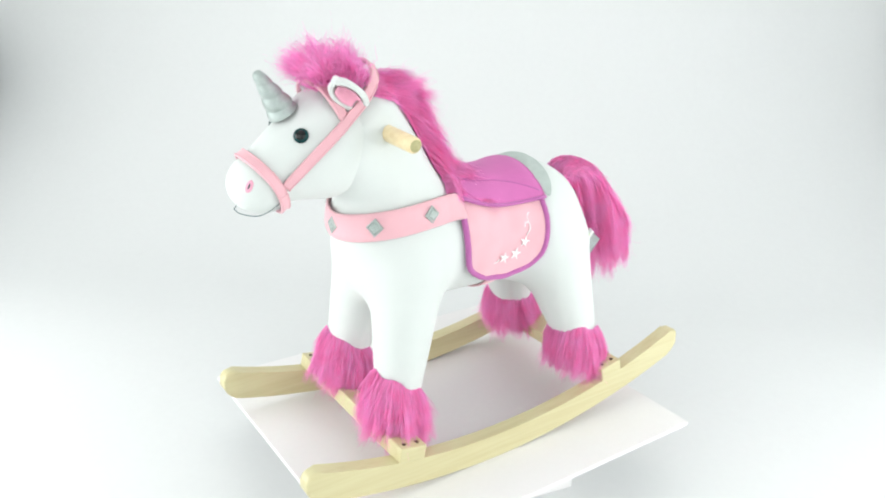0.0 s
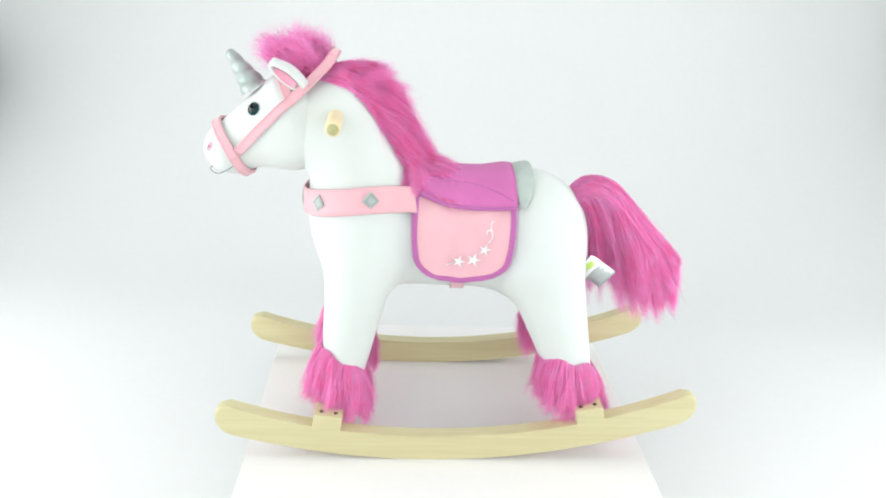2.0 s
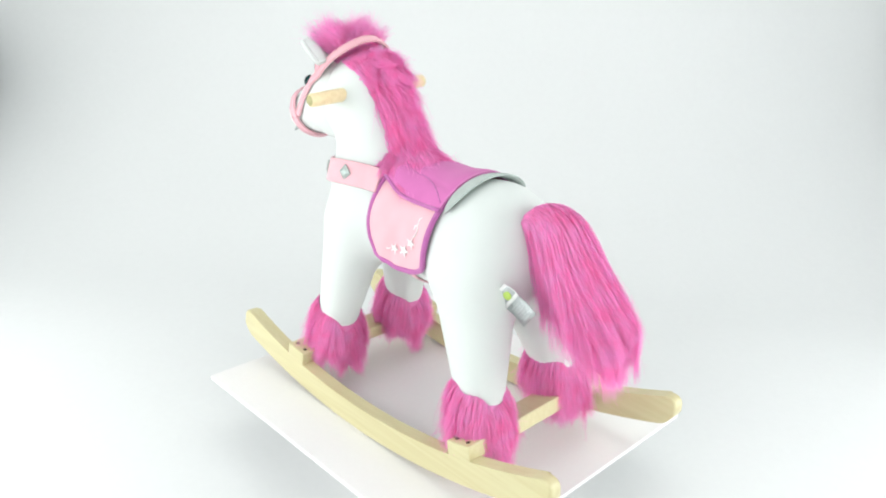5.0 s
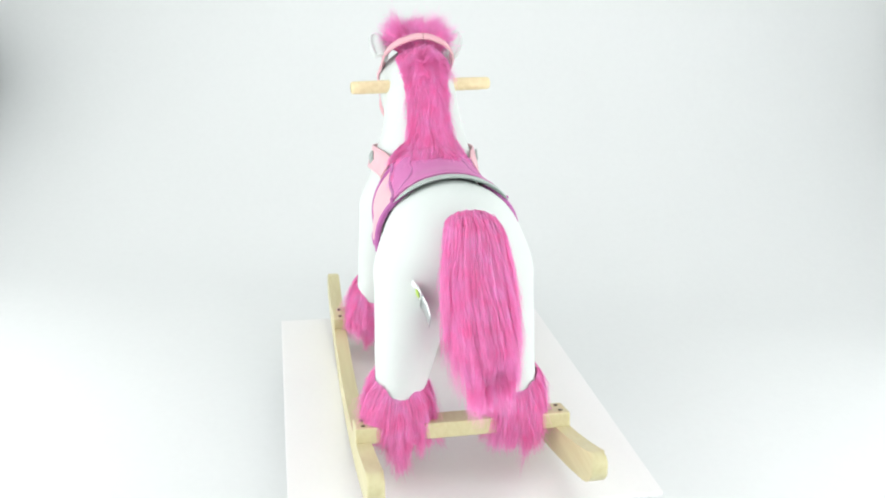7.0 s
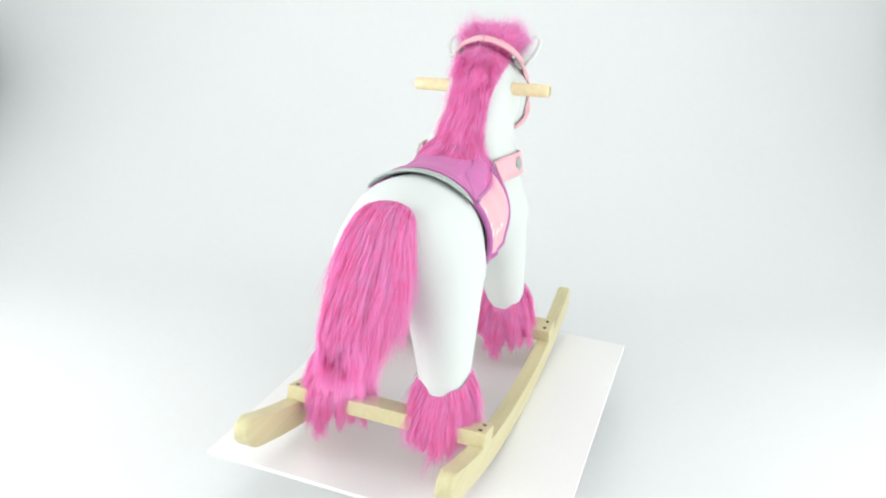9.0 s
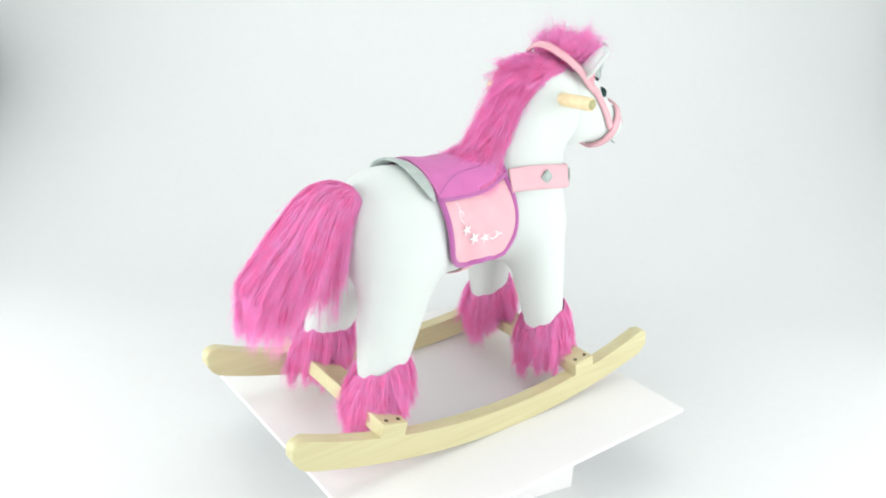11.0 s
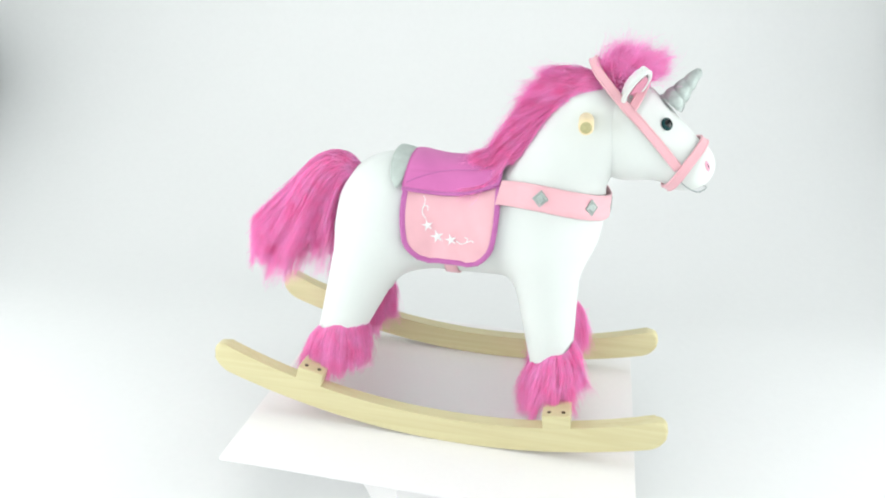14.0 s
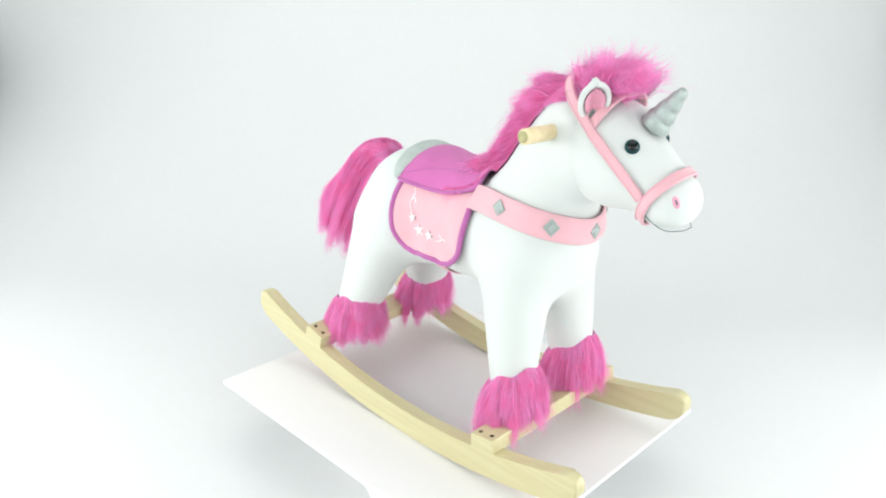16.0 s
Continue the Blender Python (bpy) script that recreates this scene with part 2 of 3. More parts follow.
def hair_mesh(paths, width, seed=1, facing=None):
    """Ribbons along paths (count, points, 3), tapered to a tip; facing gives the way each one's flat side looks."""
    r = np.random.default_rng(seed)
    n, k, _ = paths.shape
    tangent = np.gradient(paths, axis=1)
    tangent /= np.linalg.norm(tangent, axis=2, keepdims=True) + 1e-9
    ref = facing / (np.linalg.norm(facing, axis=1, keepdims=True) + 1e-9) + r.normal(size=(n, 3)) * 0.35
    side = np.cross(tangent, ref[:, None, :])
    side /= np.linalg.norm(side, axis=2, keepdims=True) + 1e-9
    taper = np.linspace(1, 0, k) ** 0.8
    w = (width * r.uniform(0.6, 1.3, n))[:, None, None] * np.maximum(taper, 0.06)[None, :, None] * 0.5
    verts = np.stack([paths - side * w, paths + side * w], 2).reshape(-1, 3)
    base = (np.arange(n) * k * 2)[:, None] + (np.arange(k - 1) * 2)[None, :]
    quads = np.stack([base, base + 1, base + 3, base + 2], -1).reshape(-1, 4)
    me = bpy.data.meshes.new("hair")
    me.vertices.add(len(verts))
    me.vertices.foreach_set("co", verts.ravel())
    me.loops.add(quads.size)
    me.loops.foreach_set("vertex_index", quads.ravel().astype(np.int32))
    me.polygons.add(len(quads))
    me.polygons.foreach_set("loop_start", np.arange(0, quads.size, 4, dtype=np.int32))
    me.polygons.foreach_set("use_smooth", np.ones(len(quads), dtype=bool))
    me.update(calc_edges=True)
    me.validate()
    return me


def grow(roots, start, end, length, points=7, bend=1.0, locks=60, clump=0.5, frizz=0.004, seed=1):
    """Strand paths: they leave along start, turn to end and gather into locks towards their tips."""
    r = np.random.default_rng(seed)
    n = len(roots)
    s = start / np.linalg.norm(start, axis=1, keepdims=True)
    e = end / np.linalg.norm(end, axis=1, keepdims=True)
    u = np.linspace(0, 1, points)[None, :, None]
    turn = np.clip(u * bend, 0, 1)
    way = s[:, None, :] * (1 - turn) + e[:, None, :] * turn
    way /= np.linalg.norm(way, axis=2, keepdims=True) + 1e-9
    seg = (np.asarray(length) / (points - 1))[:, None, None]
    paths = roots[:, None, :] + np.concatenate([np.zeros((n, 1, 3)), np.cumsum(way[:, 1:] * seg, axis=1)], 1)
    if locks:
        lead = r.choice(n, min(locks, n), replace=False)
        near = ((roots[:, None, :] - roots[lead][None]) ** 2).sum(2).argmin(1)
        paths = paths + (paths[lead][near] - paths) * (clump * u ** 1.3)
    wave = r.normal(size=(n, 1, 3)) * u ** 1.5 + 0.5 * r.normal(size=(n, points, 3)) * u
    stray = np.exp(r.normal(size=(n, 1, 1)) * 0.40)   # a few strands fly well clear of their lock
    return paths + wave * stray * frizz


# ---- the studio ----


def backdrop():
    """Seamless paper: floor, curved rise, wall; both long edges are bent back to shade them."""
    floor_z, back, radius, top = -0.13, 1.60, 0.95, 2.6
    line = [(y, floor_z) for y in np.linspace(-2.6, back - radius, 14)]
    line += [(back - radius + radius * math.sin(a), floor_z + radius - radius * math.cos(a)) for a in np.linspace(0.08, math.pi / 2, 20)]
    line += [(back, z) for z in np.linspace(floor_z + radius + 0.15, top, 9)]
    cols = [(-1.13 - 0.62 * math.sin(a), 0.50 - 0.50 * math.cos(a)) for a in np.linspace(1.4, 0.15, 11)]
    cols += [(x, 0.0) for x in np.linspace(-1.13, 1.36, 25)]
    cols += [(1.36 + 0.34 * math.sin(a), 0.34 - 0.34 * math.cos(a)) for a in np.linspace(0.15, 1.4, 9)]
    verts, faces = [], []
    for x, away in cols:
        for y, z in line:
            rise = min(1.0, max(0.0, (z - floor_z) / 0.35))
            if x < 0:   # bent only near the foot, to put a dark patch there
                rise *= min(1.0, max(0.0, (0.50 - z) / 0.40))
            verts.append((x, y + away * rise, z))
    m = len(line)
    for i in range(len(cols) - 1):
        for j in range(m - 1):
            faces.append((i * m + j, (i + 1) * m + j, (i + 1) * m + j + 1, i * m + j + 1))
    ob = part("backdrop", mesh_of(verts, faces), PAPER)
    return tagged(ob, "seamless white paper backdrop sweeping from floor to wall", "backdrop", kind="structure")


backdrop()


def shell(name, centre, size, mat, label):
    ob = part(name, box(bmesh.new(), centre, size), mat, smooth=False)
    return tagged(ob, label, name.split("_")[0], kind="structure")


shell("floor", (0, -0.3, -0.20), (6.2, 6.2, 0.1), PAPER, "pale studio floor under the backdrop paper")
shell("wall_north", (0, 2.75, 1.3), (6.2, 0.1, 2.9), ROOM, "unseen grey wall, added to keep the backdrop edge dark behind the backdrop")
# this wall and the ceiling are unseen, added in white to bounce light
shell("wall_south", (0, -3.35, 1.3), (6.2, 0.1, 2.9), PAPER, "unseen white wall, added to bounce light")
# unseen side walls, added in grey so the bent paper edges stay dark
shell("wall_west", (-2.30, -0.3, 1.3), (0.1, 6.0, 2.9), ROOM, "unseen grey wall, added to keep the backdrop edge dark")
shell("wall_east", (2.30, -0.3, 1.3), (0.1, 6.0, 2.9), ROOM, "unseen grey wall, added to keep the backdrop edge dark")
shell("ceiling", (0, -0.3, 2.80), (6.2, 6.2, 0.1), PAPER, "unseen white ceiling, added to bounce light")

# the still foot of the turntable, a white box standing cornerwise
foot = part("turntable_base", box(bmesh.new(), (0, 0, 0), (0.336, 0.336, 0.115), 0.002), CARD, smooth=False)
foot.matrix_world = pose(0, 0, -0.0725, 0, 0, 27.5)
tagged(foot, "square white turntable base box under the board", "turntable")

# the white board that turns with the toy
board = part("display_board", box(bmesh.new(), (-0.009, -0.010, -0.0035), (0.634, 0.554, 0.007), 0.0012), CARD, smooth=False)
tagged(board, "thin white foam board turning on the turntable", "display board")

# ---- the toy ----
toy = new("rocking_unicorn")
tagged(toy, "white plush rocking unicorn with pink fur mane on pine rockers", "rocking horse")

part("body", net(body_field, (-0.28, -0.16, 0.05), (0.25, 0.16, 0.60), 0.0045), PLUSH, toy, "white plush body, neck and legs")
head = part("head", net(head_field, (-0.42, -0.09, 0.38), (-0.16, 0.09, 0.60), 0.003), PLUSH, toy, "white plush head")


def ball(centre, radii, seg=24, turn=None):
    bm = bmesh.new()
    bmesh.ops.create_uvsphere(bm, u_segments=seg, v_segments=seg // 2, radius=1,
                              matrix=Matrix.Translation(centre) @ (turn or Matrix()) @ Matrix.Diagonal((*radii, 1)))
    return bm


# face
for s in (-1, 1):
    p = lay(head_field, (-0.306, s * 0.040, 0.519), 0.0)
    n = slope(head_field, p)
    facing = n.to_track_quat("Z", "Y").to_matrix().to_4x4()
    eye = part("eye", ball(p + n * 0.001, (0.0100, 0.0100, 0.0050), turn=facing), EYE_RING, head, "teal glass eye")
    part("pupil", ball(p + n * 0.0036, (0.0070, 0.0070, 0.0034), turn=facing), EYE_BLACK, eye, "glossy black pupil")
    p = lay(head_field, (-0.372, s * 0.030, 0.459), 0.0)
    n = slope(head_field, p)
    facing = n.to_track_quat("Z", "Y").to_matrix().to_4x4() @ pose(0, 0, 0, 0, 0, s * 20)
    part("nostril", ball(p, (0.0048, 0.0086, 0.0014), 16, facing), EAR_PINK, head, "pink embroidered nostril")
    part("nostril_slit", ball(p + n * 0.0006, (0.0016, 0.0048, 0.0013), 12, facing), GREY_THREAD, head, "dark stitched nostril slit")
mouth = [lay(head_field, (-0.338, -0.038, 0.438), 0.0006), lay(head_field, (-0.350, -0.040, 0.427), 0.0006),
         lay(head_field, (-0.366, -0.032, 0.419), 0.0006), lay(head_field, (-0.380, -0.012, 0.418), 0.0006), lay(head_field, (-0.383, 0.0, 0.420), 0.0006)]
mouth += [Vector((p.x, -p.y, p.z)) for p in reversed(mouth[:-1])]
part("mouth", tube([lay(head_field, p, 0.0006) for p in spline(mouth, 6)], 0.0007, 6), MOUTH_THREAD, head, "dark stitched mouth line")


def horn():
    """Stuffed silver horn: bulging rings wound to a blunt tip."""
    verts, faces, rows, sides = [], [], 46, 28
    base, tip = Vector((-0.312, 0, 0.543)), Vector((-0.3475, 0, 0.597))
    axis = (tip - base).normalized()
    a, b = Vector((0, 1, 0)), axis.cross(Vector((0, 1, 0)))
    long = (tip - base).length
    for i in range(rows + 1):
        u = i / rows
        r0 = 0.0210 * (1 - u) + 0.0060 * u
        if u > 0.9:
            r0 *= math.sqrt(max(0.0, 1 - ((u - 0.9) / 0.1) ** 2)) * 0.98 + 0.02
        for k in range(sides):
            ang = 2 * math.pi * k / sides
            phase = (u * 3.6 + ang / (2 * math.pi)) % 1.0
            r = r0 * (0.84 + 0.19 * math.sin(math.pi * phase) ** 0.5)
            verts.append(base + axis * long * u + r * (math.cos(ang) * a + math.sin(ang) * b))
    for i in range(rows):
        for k in range(sides):
            j = (k + 1) % sides
            faces.append((i * sides + k, i * sides + j, (i + 1) * sides + j, (i + 1) * sides + k))
    faces.append(tuple(rows * sides + k for k in range(sides)))
    return mesh_of(verts, faces)


part("horn", horn(), SILVER, toy, "sparkling silver fabric horn")


def ear_shape(s, grow_by, lift, wide=1.0):
    """A cupped leaf; s is the side."""
    if s < 0:   # this one droops
        base, d, n = Vector((-0.236, -0.066, 0.557)), Vector((-0.76, -0.10, 0.64)).normalized(), Vector((-0.47, -0.60, -0.65))
    else:
        base, d, n = Vector((-0.248, 0.050, 0.552)), Vector((-0.32, 0.49, 0.81)).normalized(), Vector((-0.65, 0.47, -0.54))
    n = (n - d * n.dot(d)).normalized()
    w = d.cross(n)
    rows, cols, long = 18, 14, 0.050 if s < 0 else 0.056
    front, back = [], []
    for i in range(rows + 1):
        u = math.sin(math.pi / 2 * i / rows)
        half = 0.0180 * wide * math.sqrt(max(0.0, 1 - (1.81 * u - 0.82) ** 2))
        uu = 0.5 + (u - 0.5) * grow_by
        for j in range(cols + 1):
            v = -1 + 2 * j / cols
            cup = -0.014 * (1 - v * v) * math.sin(math.pi * (0.25 + 0.6 * u))
            p = base + d * long * uu + w * half * v * grow_by + n * (cup + lift)
            thick = 0.0045 * math.sqrt(max(0.0, 1 - v ** 4))
            front.append(p + n * thick * 0.5)
            back.append(p - n * thick)
    m = cols + 1
    faces = []
    for i in range(rows):
        for j in range(cols):
            faces.append((i * m + j, i * m + j + 1, (i + 1) * m + j + 1, (i + 1) * m + j))
    o = len(front)
    faces += [tuple(o + k for k in reversed(f)) for f in faces]
    rim = [j for j in range(m)] + [i * m + cols for i in range(1, rows + 1)] + [rows * m + j for j in range(cols - 1, -1, -1)]
    rim += [i * m for i in range(rows - 1, 0, -1)]
    for a, b in zip(rim, rim[1:] + rim[:1]):
        faces.append((a, b, o + b, o + a))
    return mesh_of(front + back, faces), [front[k] * 0.5 + back[k] * 0.5 for k in rim]


for s in (-1, 1):
    shape, rim = ear_shape(s, 1.0, 0.0)
    ear = part("ear", shape, PLUSH, toy, "white plush ear")
    part("rim", tube(rim + rim[:1], 0.0040, 8, cap=False), PLUSH, ear, "rolled white ear edge")
    part("lining", ear_shape(s, 0.74, 0.0036)[0], EAR_PINK, ear, "pink ear lining")

# bridle


def bridle_strap(name, points, width, off, label):
    lines = ([], [])
    band = part(name, strap(points, head_field, width, off=off, edges=lines), VELVET, toy, label)
    for line in lines:
        part("piping", tube(line, 0.0010, 6), STITCH, band, "pale rose piping")


for s in (-1, 1):
    bridle_strap("cheek_strap", [(-0.333, s * 0.044, 0.456), (-0.305, s * 0.050, 0.484), (-0.275, s * 0.056, 0.513), (-0.248, s * 0.060, 0.540),
                                 (-0.222, s * 0.058, 0.566), (-0.202, s * 0.042, 0.586), (-0.193, s * 0.016, 0.598), (-0.191, 0, 0.600)],
                 0.0145, 0.002, "rose velour cheek strap")
    bridle_strap("brow_strap", [(-0.252, s * 0.058, 0.536), (-0.262, s * 0.050, 0.558), (-0.270, s * 0.028, 0.576), (-0.275, 0, 0.580)],
                 0.0140, 0.0015, "rose velour brow band")
nose = [(-0.338, -0.046, 0.448), (-0.349, -0.040, 0.468), (-0.361, -0.024, 0.483), (-0.366, 0, 0.488),
        (-0.361, 0.024, 0.483), (-0.349, 0.040, 0.468), (-0.338, 0.046, 0.448), (-0.331, 0.036, 0.432), (-0.327, 0.020, 0.424),
        (-0.326, 0, 0.422), (-0.327, -0.020, 0.424), (-0.331, -0.036, 0.432), (-0.338, -0.046, 0.448)]
bridle_strap("nose_band", nose, 0.0150, 0.0030, "rose velour nose band")

# breast strap with silver diamonds
around = [(-0.071, -0.075, 0.400), (-0.095, -0.078, 0.401), (-0.137, -0.084, 0.400), (-0.178, -0.073, 0.393), (-0.212, -0.053, 0.385),
          (-0.234, -0.024, 0.378), (-0.240, 0, 0.376)]
around += [(x, -y, z) for x, y, z in reversed(around[:-1])]
breast = part("breast_strap", strap(around, body_field, 0.040, 0.0035, 0.003, up=(0, 0, 1)), VELVET, toy, "rose velour breast strap")


def diamond(p, n, size):
    """A padded silver lozenge with a raised edge."""
    bm = bmesh.new()
    z = Vector((0, 0, 1))
    up = (z - n * n.dot(z)).normalized()
    side = up.cross(n)
    rings = [(1.0, 0.0), (1.0, 0.0022), (0.86, 0.0030), (0.72, 0.0020), (0.62, 0.0020), (0.50, 0.0032), (0.0, 0.0036)]
    last = None
    for r, h in rings:
        ring = [bm.verts.new(p + n * h + (side * math.cos(a) * 0.92 + up * math.sin(a)) * size * max(r, 0.02)) for a in (0, math.pi / 2, math.pi, 1.5 * math.pi)]
        if last:
            for k in range(4):
                bm.faces.new((last[k], last[(k + 1) % 4], ring[(k + 1) % 4], ring[k]))
        last = ring
    bm.faces.new(last)
    return bm


for x, y, z in ((-0.203, 0.058, 0.387), (-0.137, 0.084, 0.400)):
    for s in (-1, 1):
        p = lay(body_field, (x, s * y, z), 0.0058)
        n = slope(body_field, p)
        n.z *= 0.3
        part("diamond", diamond(p, n.normalized(), 0.0135), SILVER, breast, "silver diamond badge", smooth=False)
part("diamond", diamond(lay(body_field, (-0.238, 0, 0.376), 0.0058), Vector((-1, 0, 0)), 0.0135), SILVER, breast, "silver diamond badge", smooth=False)

# saddle
FLAP_TOP, FLAP_LOW, FLAP_FRONT, FLAP_BACK = 0.415, 0.284, -0.068, 0.074


def flap_edge(u):
    """Front and back x of the flap at depth u, 0 top to 1 bottom, with round lower corners."""
    h = FLAP_TOP - FLAP_LOW
    left, r = (1 - u) * h, 0.034
    inset = r - math.sqrt(max(0.0, r * r - max(0.0, r - left) ** 2)) if left < r else 0.0
    drift = 0.006 * math.sin(math.pi * u)
    return FLAP_FRONT - drift + inset + 0.006 * u, FLAP_BACK + drift * 0.3 - inset - 0.012 * u ** 2


def flap_y(x, z, s, off=0.0045):
    """The cloth follows the flank and hangs straight below its widest place."""
    return s * max(abs(flank(x, max(z, q), off, s)) for q in (z, 0.33, 0.35)) if z < 0.35 else flank(x, z, off, s)


def flap(s):
    rows, cols = 26, 22
    outer, inner = [], []
    for i in range(rows + 1):
        u = 1 - (1 - i / rows) ** 1.25
        a, b = flap_edge(min(u, 0.9995))
        for j in range(cols + 1):
            x = a + (b - a) * j / cols
            z = FLAP_TOP + (FLAP_LOW - FLAP_TOP) * u + 0.0022 * u * math.sin(x * 80 + 1.5 * s)
            y = flap_y(x, z, s) + s * (0.0015 * math.sin(x * 55 + z * 30) + 0.0022 * u * math.sin(x * 95 + s) + 0.0012 * math.sin(x * 150 - z * 60))
            outer.append(Vector((x, y + s * 0.0035, z)))
            inner.append(Vector((x, y, z)))
    m, o = cols + 1, (rows + 1) * (cols + 1)
    faces = [(i * m + j, i * m + j + 1, (i + 1) * m + j + 1, (i + 1) * m + j) for i in range(rows) for j in range(cols)]
    faces += [tuple(o + k for k in reversed(f)) for f in faces]
    rim = [i * m for i in range(rows + 1)] + [rows * m + j for j in range(1, m)] + [i * m + cols for i in range(rows - 1, -1, -1)]
    faces += [(a, b, o + b, o + a) for a, b in zip(rim, rim[1:])]
    edge = [(outer[k] + inner[k]) / 2 for k in rim]
    return mesh_of(outer + inner, faces), edge


def star(p, n, up, size):
    """Embroidered five-pointed star, raised along its ridges."""
    bm = bmesh.new()
    side = up.cross(n)
    mid = bm.verts.new(p + n * 0.0016)
    ring = []
    for k in range(10):
        a, r = math.pi * k / 5, size if k % 2 == 0 else size * 0.36
        ring.append(bm.verts.new(p + (side * math.sin(a) + up * math.cos(a)) * r + n * 0.0003))
    for k in range(10):
        bm.faces.new((mid, ring[k], ring[(k + 1) % 10]))
    return bm


for s in (-1, 1):
    shape, edge = flap(s)
    cloth = part("saddle_flap", shape, VELVET, toy, "rose velour saddle flap")
    keep = edge[::2] + [edge[-1]]
    part("binding", tube(keep, 0.0048, 8), TRIM, cloth, "violet edge binding")
    dz = 0.010 if s > 0 else 0.0
    for x, z, size in ((-0.004, 0.313 + dz, 0.0105), (0.018, 0.316 + dz, 0.0120), (0.034, 0.333 + dz, 0.0105)):
        p = Vector((x, flap_y(x, z, s) + s * 0.0050, z))
        up = Vector((0.3, 0, 1)).normalized()
        part("star", star(p, Vector((0, s, 0)), up, size), THREAD, cloth, "white embroidered star", smooth=False)
    for curl in ([(-0.012, 0.312), (-0.020, 0.308), (-0.028, 0.311), (-0.030, 0.318), (-0.025, 0.319)], [(-0.028, 0.311), (-0.036, 0.315), (-0.040, 0.312)],
                 [(0.038, 0.343), (0.044, 0.352), (0.043, 0.361), (0.037, 0.361), (0.036, 0.355)], [(0.043, 0.361), (0.042, 0.370), (0.046, 0.375)]):
        line = [Vector((x, flap_y(x, z + dz, s) + s * 0.0044, z + dz)) for x, z in curl]
        part("tendril", tube(spline(line, 5), 0.0009, 6), THREAD, cloth, "white embroidered tendril")


def seat():
    """Padded orchid seat laid over the back, with scalloped lower edges."""
    rows, cols = 26, 44
    top, low = [], []
    for i in range(rows + 1):
        u = i / rows
        x = -0.070 + 0.150 * u
        drop = 0.400 - 0.011 * math.sin(math.pi * (0.08 + 0.78 * u)) + 0.013 * (1 - u) ** 4
        yl = abs(flank(x, drop, 0.010, 1))
        for j in range(cols + 1):
            v = -1 + 2 * j / cols
            ang = v * math.atan2(yl, drop - 0.33)
            way = Vector((0, math.sin(ang), math.cos(ang)))
            lo, hi = 0.0, 0.2
            for _ in range(18):
                mid = (lo + hi) / 2
                p = Vector((x, 0, 0.33)) + way * mid
                if float(body_field(np.array([p]))[0]) < 0.0078 and mid < 0.118:
                    lo = mid
                else:
                    hi = mid
            puff = 0.0045 * (1 - abs(v) ** 6) * (1 - abs(2 * u - 1) ** 8) + 0.003
            crease = 0.0022 * math.exp(-((abs(v) - 0.52 - 0.30 * max(0.0, u - 0.55)) / 0.025) ** 2) * (1 if u > 0.3 else u / 0.3)
            p = Vector((x, 0, 0.33)) + way * lo
            top.append(p + way * (puff - crease))
            low.append(p)
    m, o = cols + 1, (rows + 1) * (cols + 1)
    faces = [(i * m + j, (i + 1) * m + j, (i + 1) * m + j + 1, i * m + j + 1) for i in range(rows) for j in range(cols)]
    faces += [tuple(o + k for k in reversed(f)) for f in faces]
    rim = [j for j in range(m)] + [i * m + cols for i in range(1, rows + 1)] + [rows * m + j for j in range(cols - 1, -1, -1)] + [i * m for i in range(rows - 1, 0, -1)]
    faces += [(a, o + a, o + b, b) for a, b in zip(rim, rim[1:] + rim[:1])]
    seams = [[], []]
    for i in range(2, rows):
        u = i / rows
        v = 0.40 + 0.12 * math.sin(math.pi * min(1, u * 1.4)) if u < 0.5 else 0.518 + 0.42 * ((u - 0.5) / 0.5) ** 1.4
        for k, q in enumerate((-v, v)):
            f = (q + 1) / 2 * cols
            j = int(f)
            seams[k].append(top[i * m + j].lerp(top[i * m + min(j + 1, cols)], f - j))
    left, right = [top[i * m] for i in range(rows + 1)], [top[i * m + cols] for i in range(rows + 1)]
    back = [top[rows * m + j] for j in range(m)]
    return mesh_of(top + low, faces), left, right, back, [top[j] for j in range(m)], seams


shape, left, right, back_edge, front_edge, seams = seat()
pad = part("saddle_seat", shape, PURPLE, toy, "padded orchid velour saddle seat")
for line in (left, right):
    part("piping", tube(line[::2], 0.0032, 8), TRIM, pad, "violet piping")


def cantle(edge):
    """A flattened padded roll along the back edge of the seat, pointed at both ends, with a sewn groove."""
    verts, faces, m, n = [], [], 20, len(edge)
    for k, p in enumerate(edge):
        v = 2 * k / (n - 1) - 1
        swell = max(0.04, 1 - abs(v) ** 3.5) ** 0.7
        out = Vector((0.25, p.y, p.z - 0.33)).normalized()
        mid = p + Vector((0.008 + 0.004 * swell, 0, 0))
        for _ in range(4):
            mid = mid + slope(body_field, mid) * (0.0075 - float(body_field(np.array([mid]))[0]))
        for q in range(m):
            a = 2 * math.pi * q / m
            pinch = 1 - 0.16 * math.exp(-((math.sin(a) - 0.25) / 0.16) ** 2) * (1 if math.cos(a) > 0 else 0)
            verts.append(mid + (Vector((1, 0, 0)) * math.cos(a) * 0.0108 + out * math.sin(a) * 0.0128) * swell * pinch)
    for k in range(n - 1):
        for q in range(m):
            j = (q + 1) % m
            faces.append((k * m + q, k * m + j, (k + 1) * m + j, (k + 1) * m + q))
    faces += [tuple(reversed(range(m))), tuple((n - 1) * m + q for q in range(m))]
    return mesh_of(verts, faces)


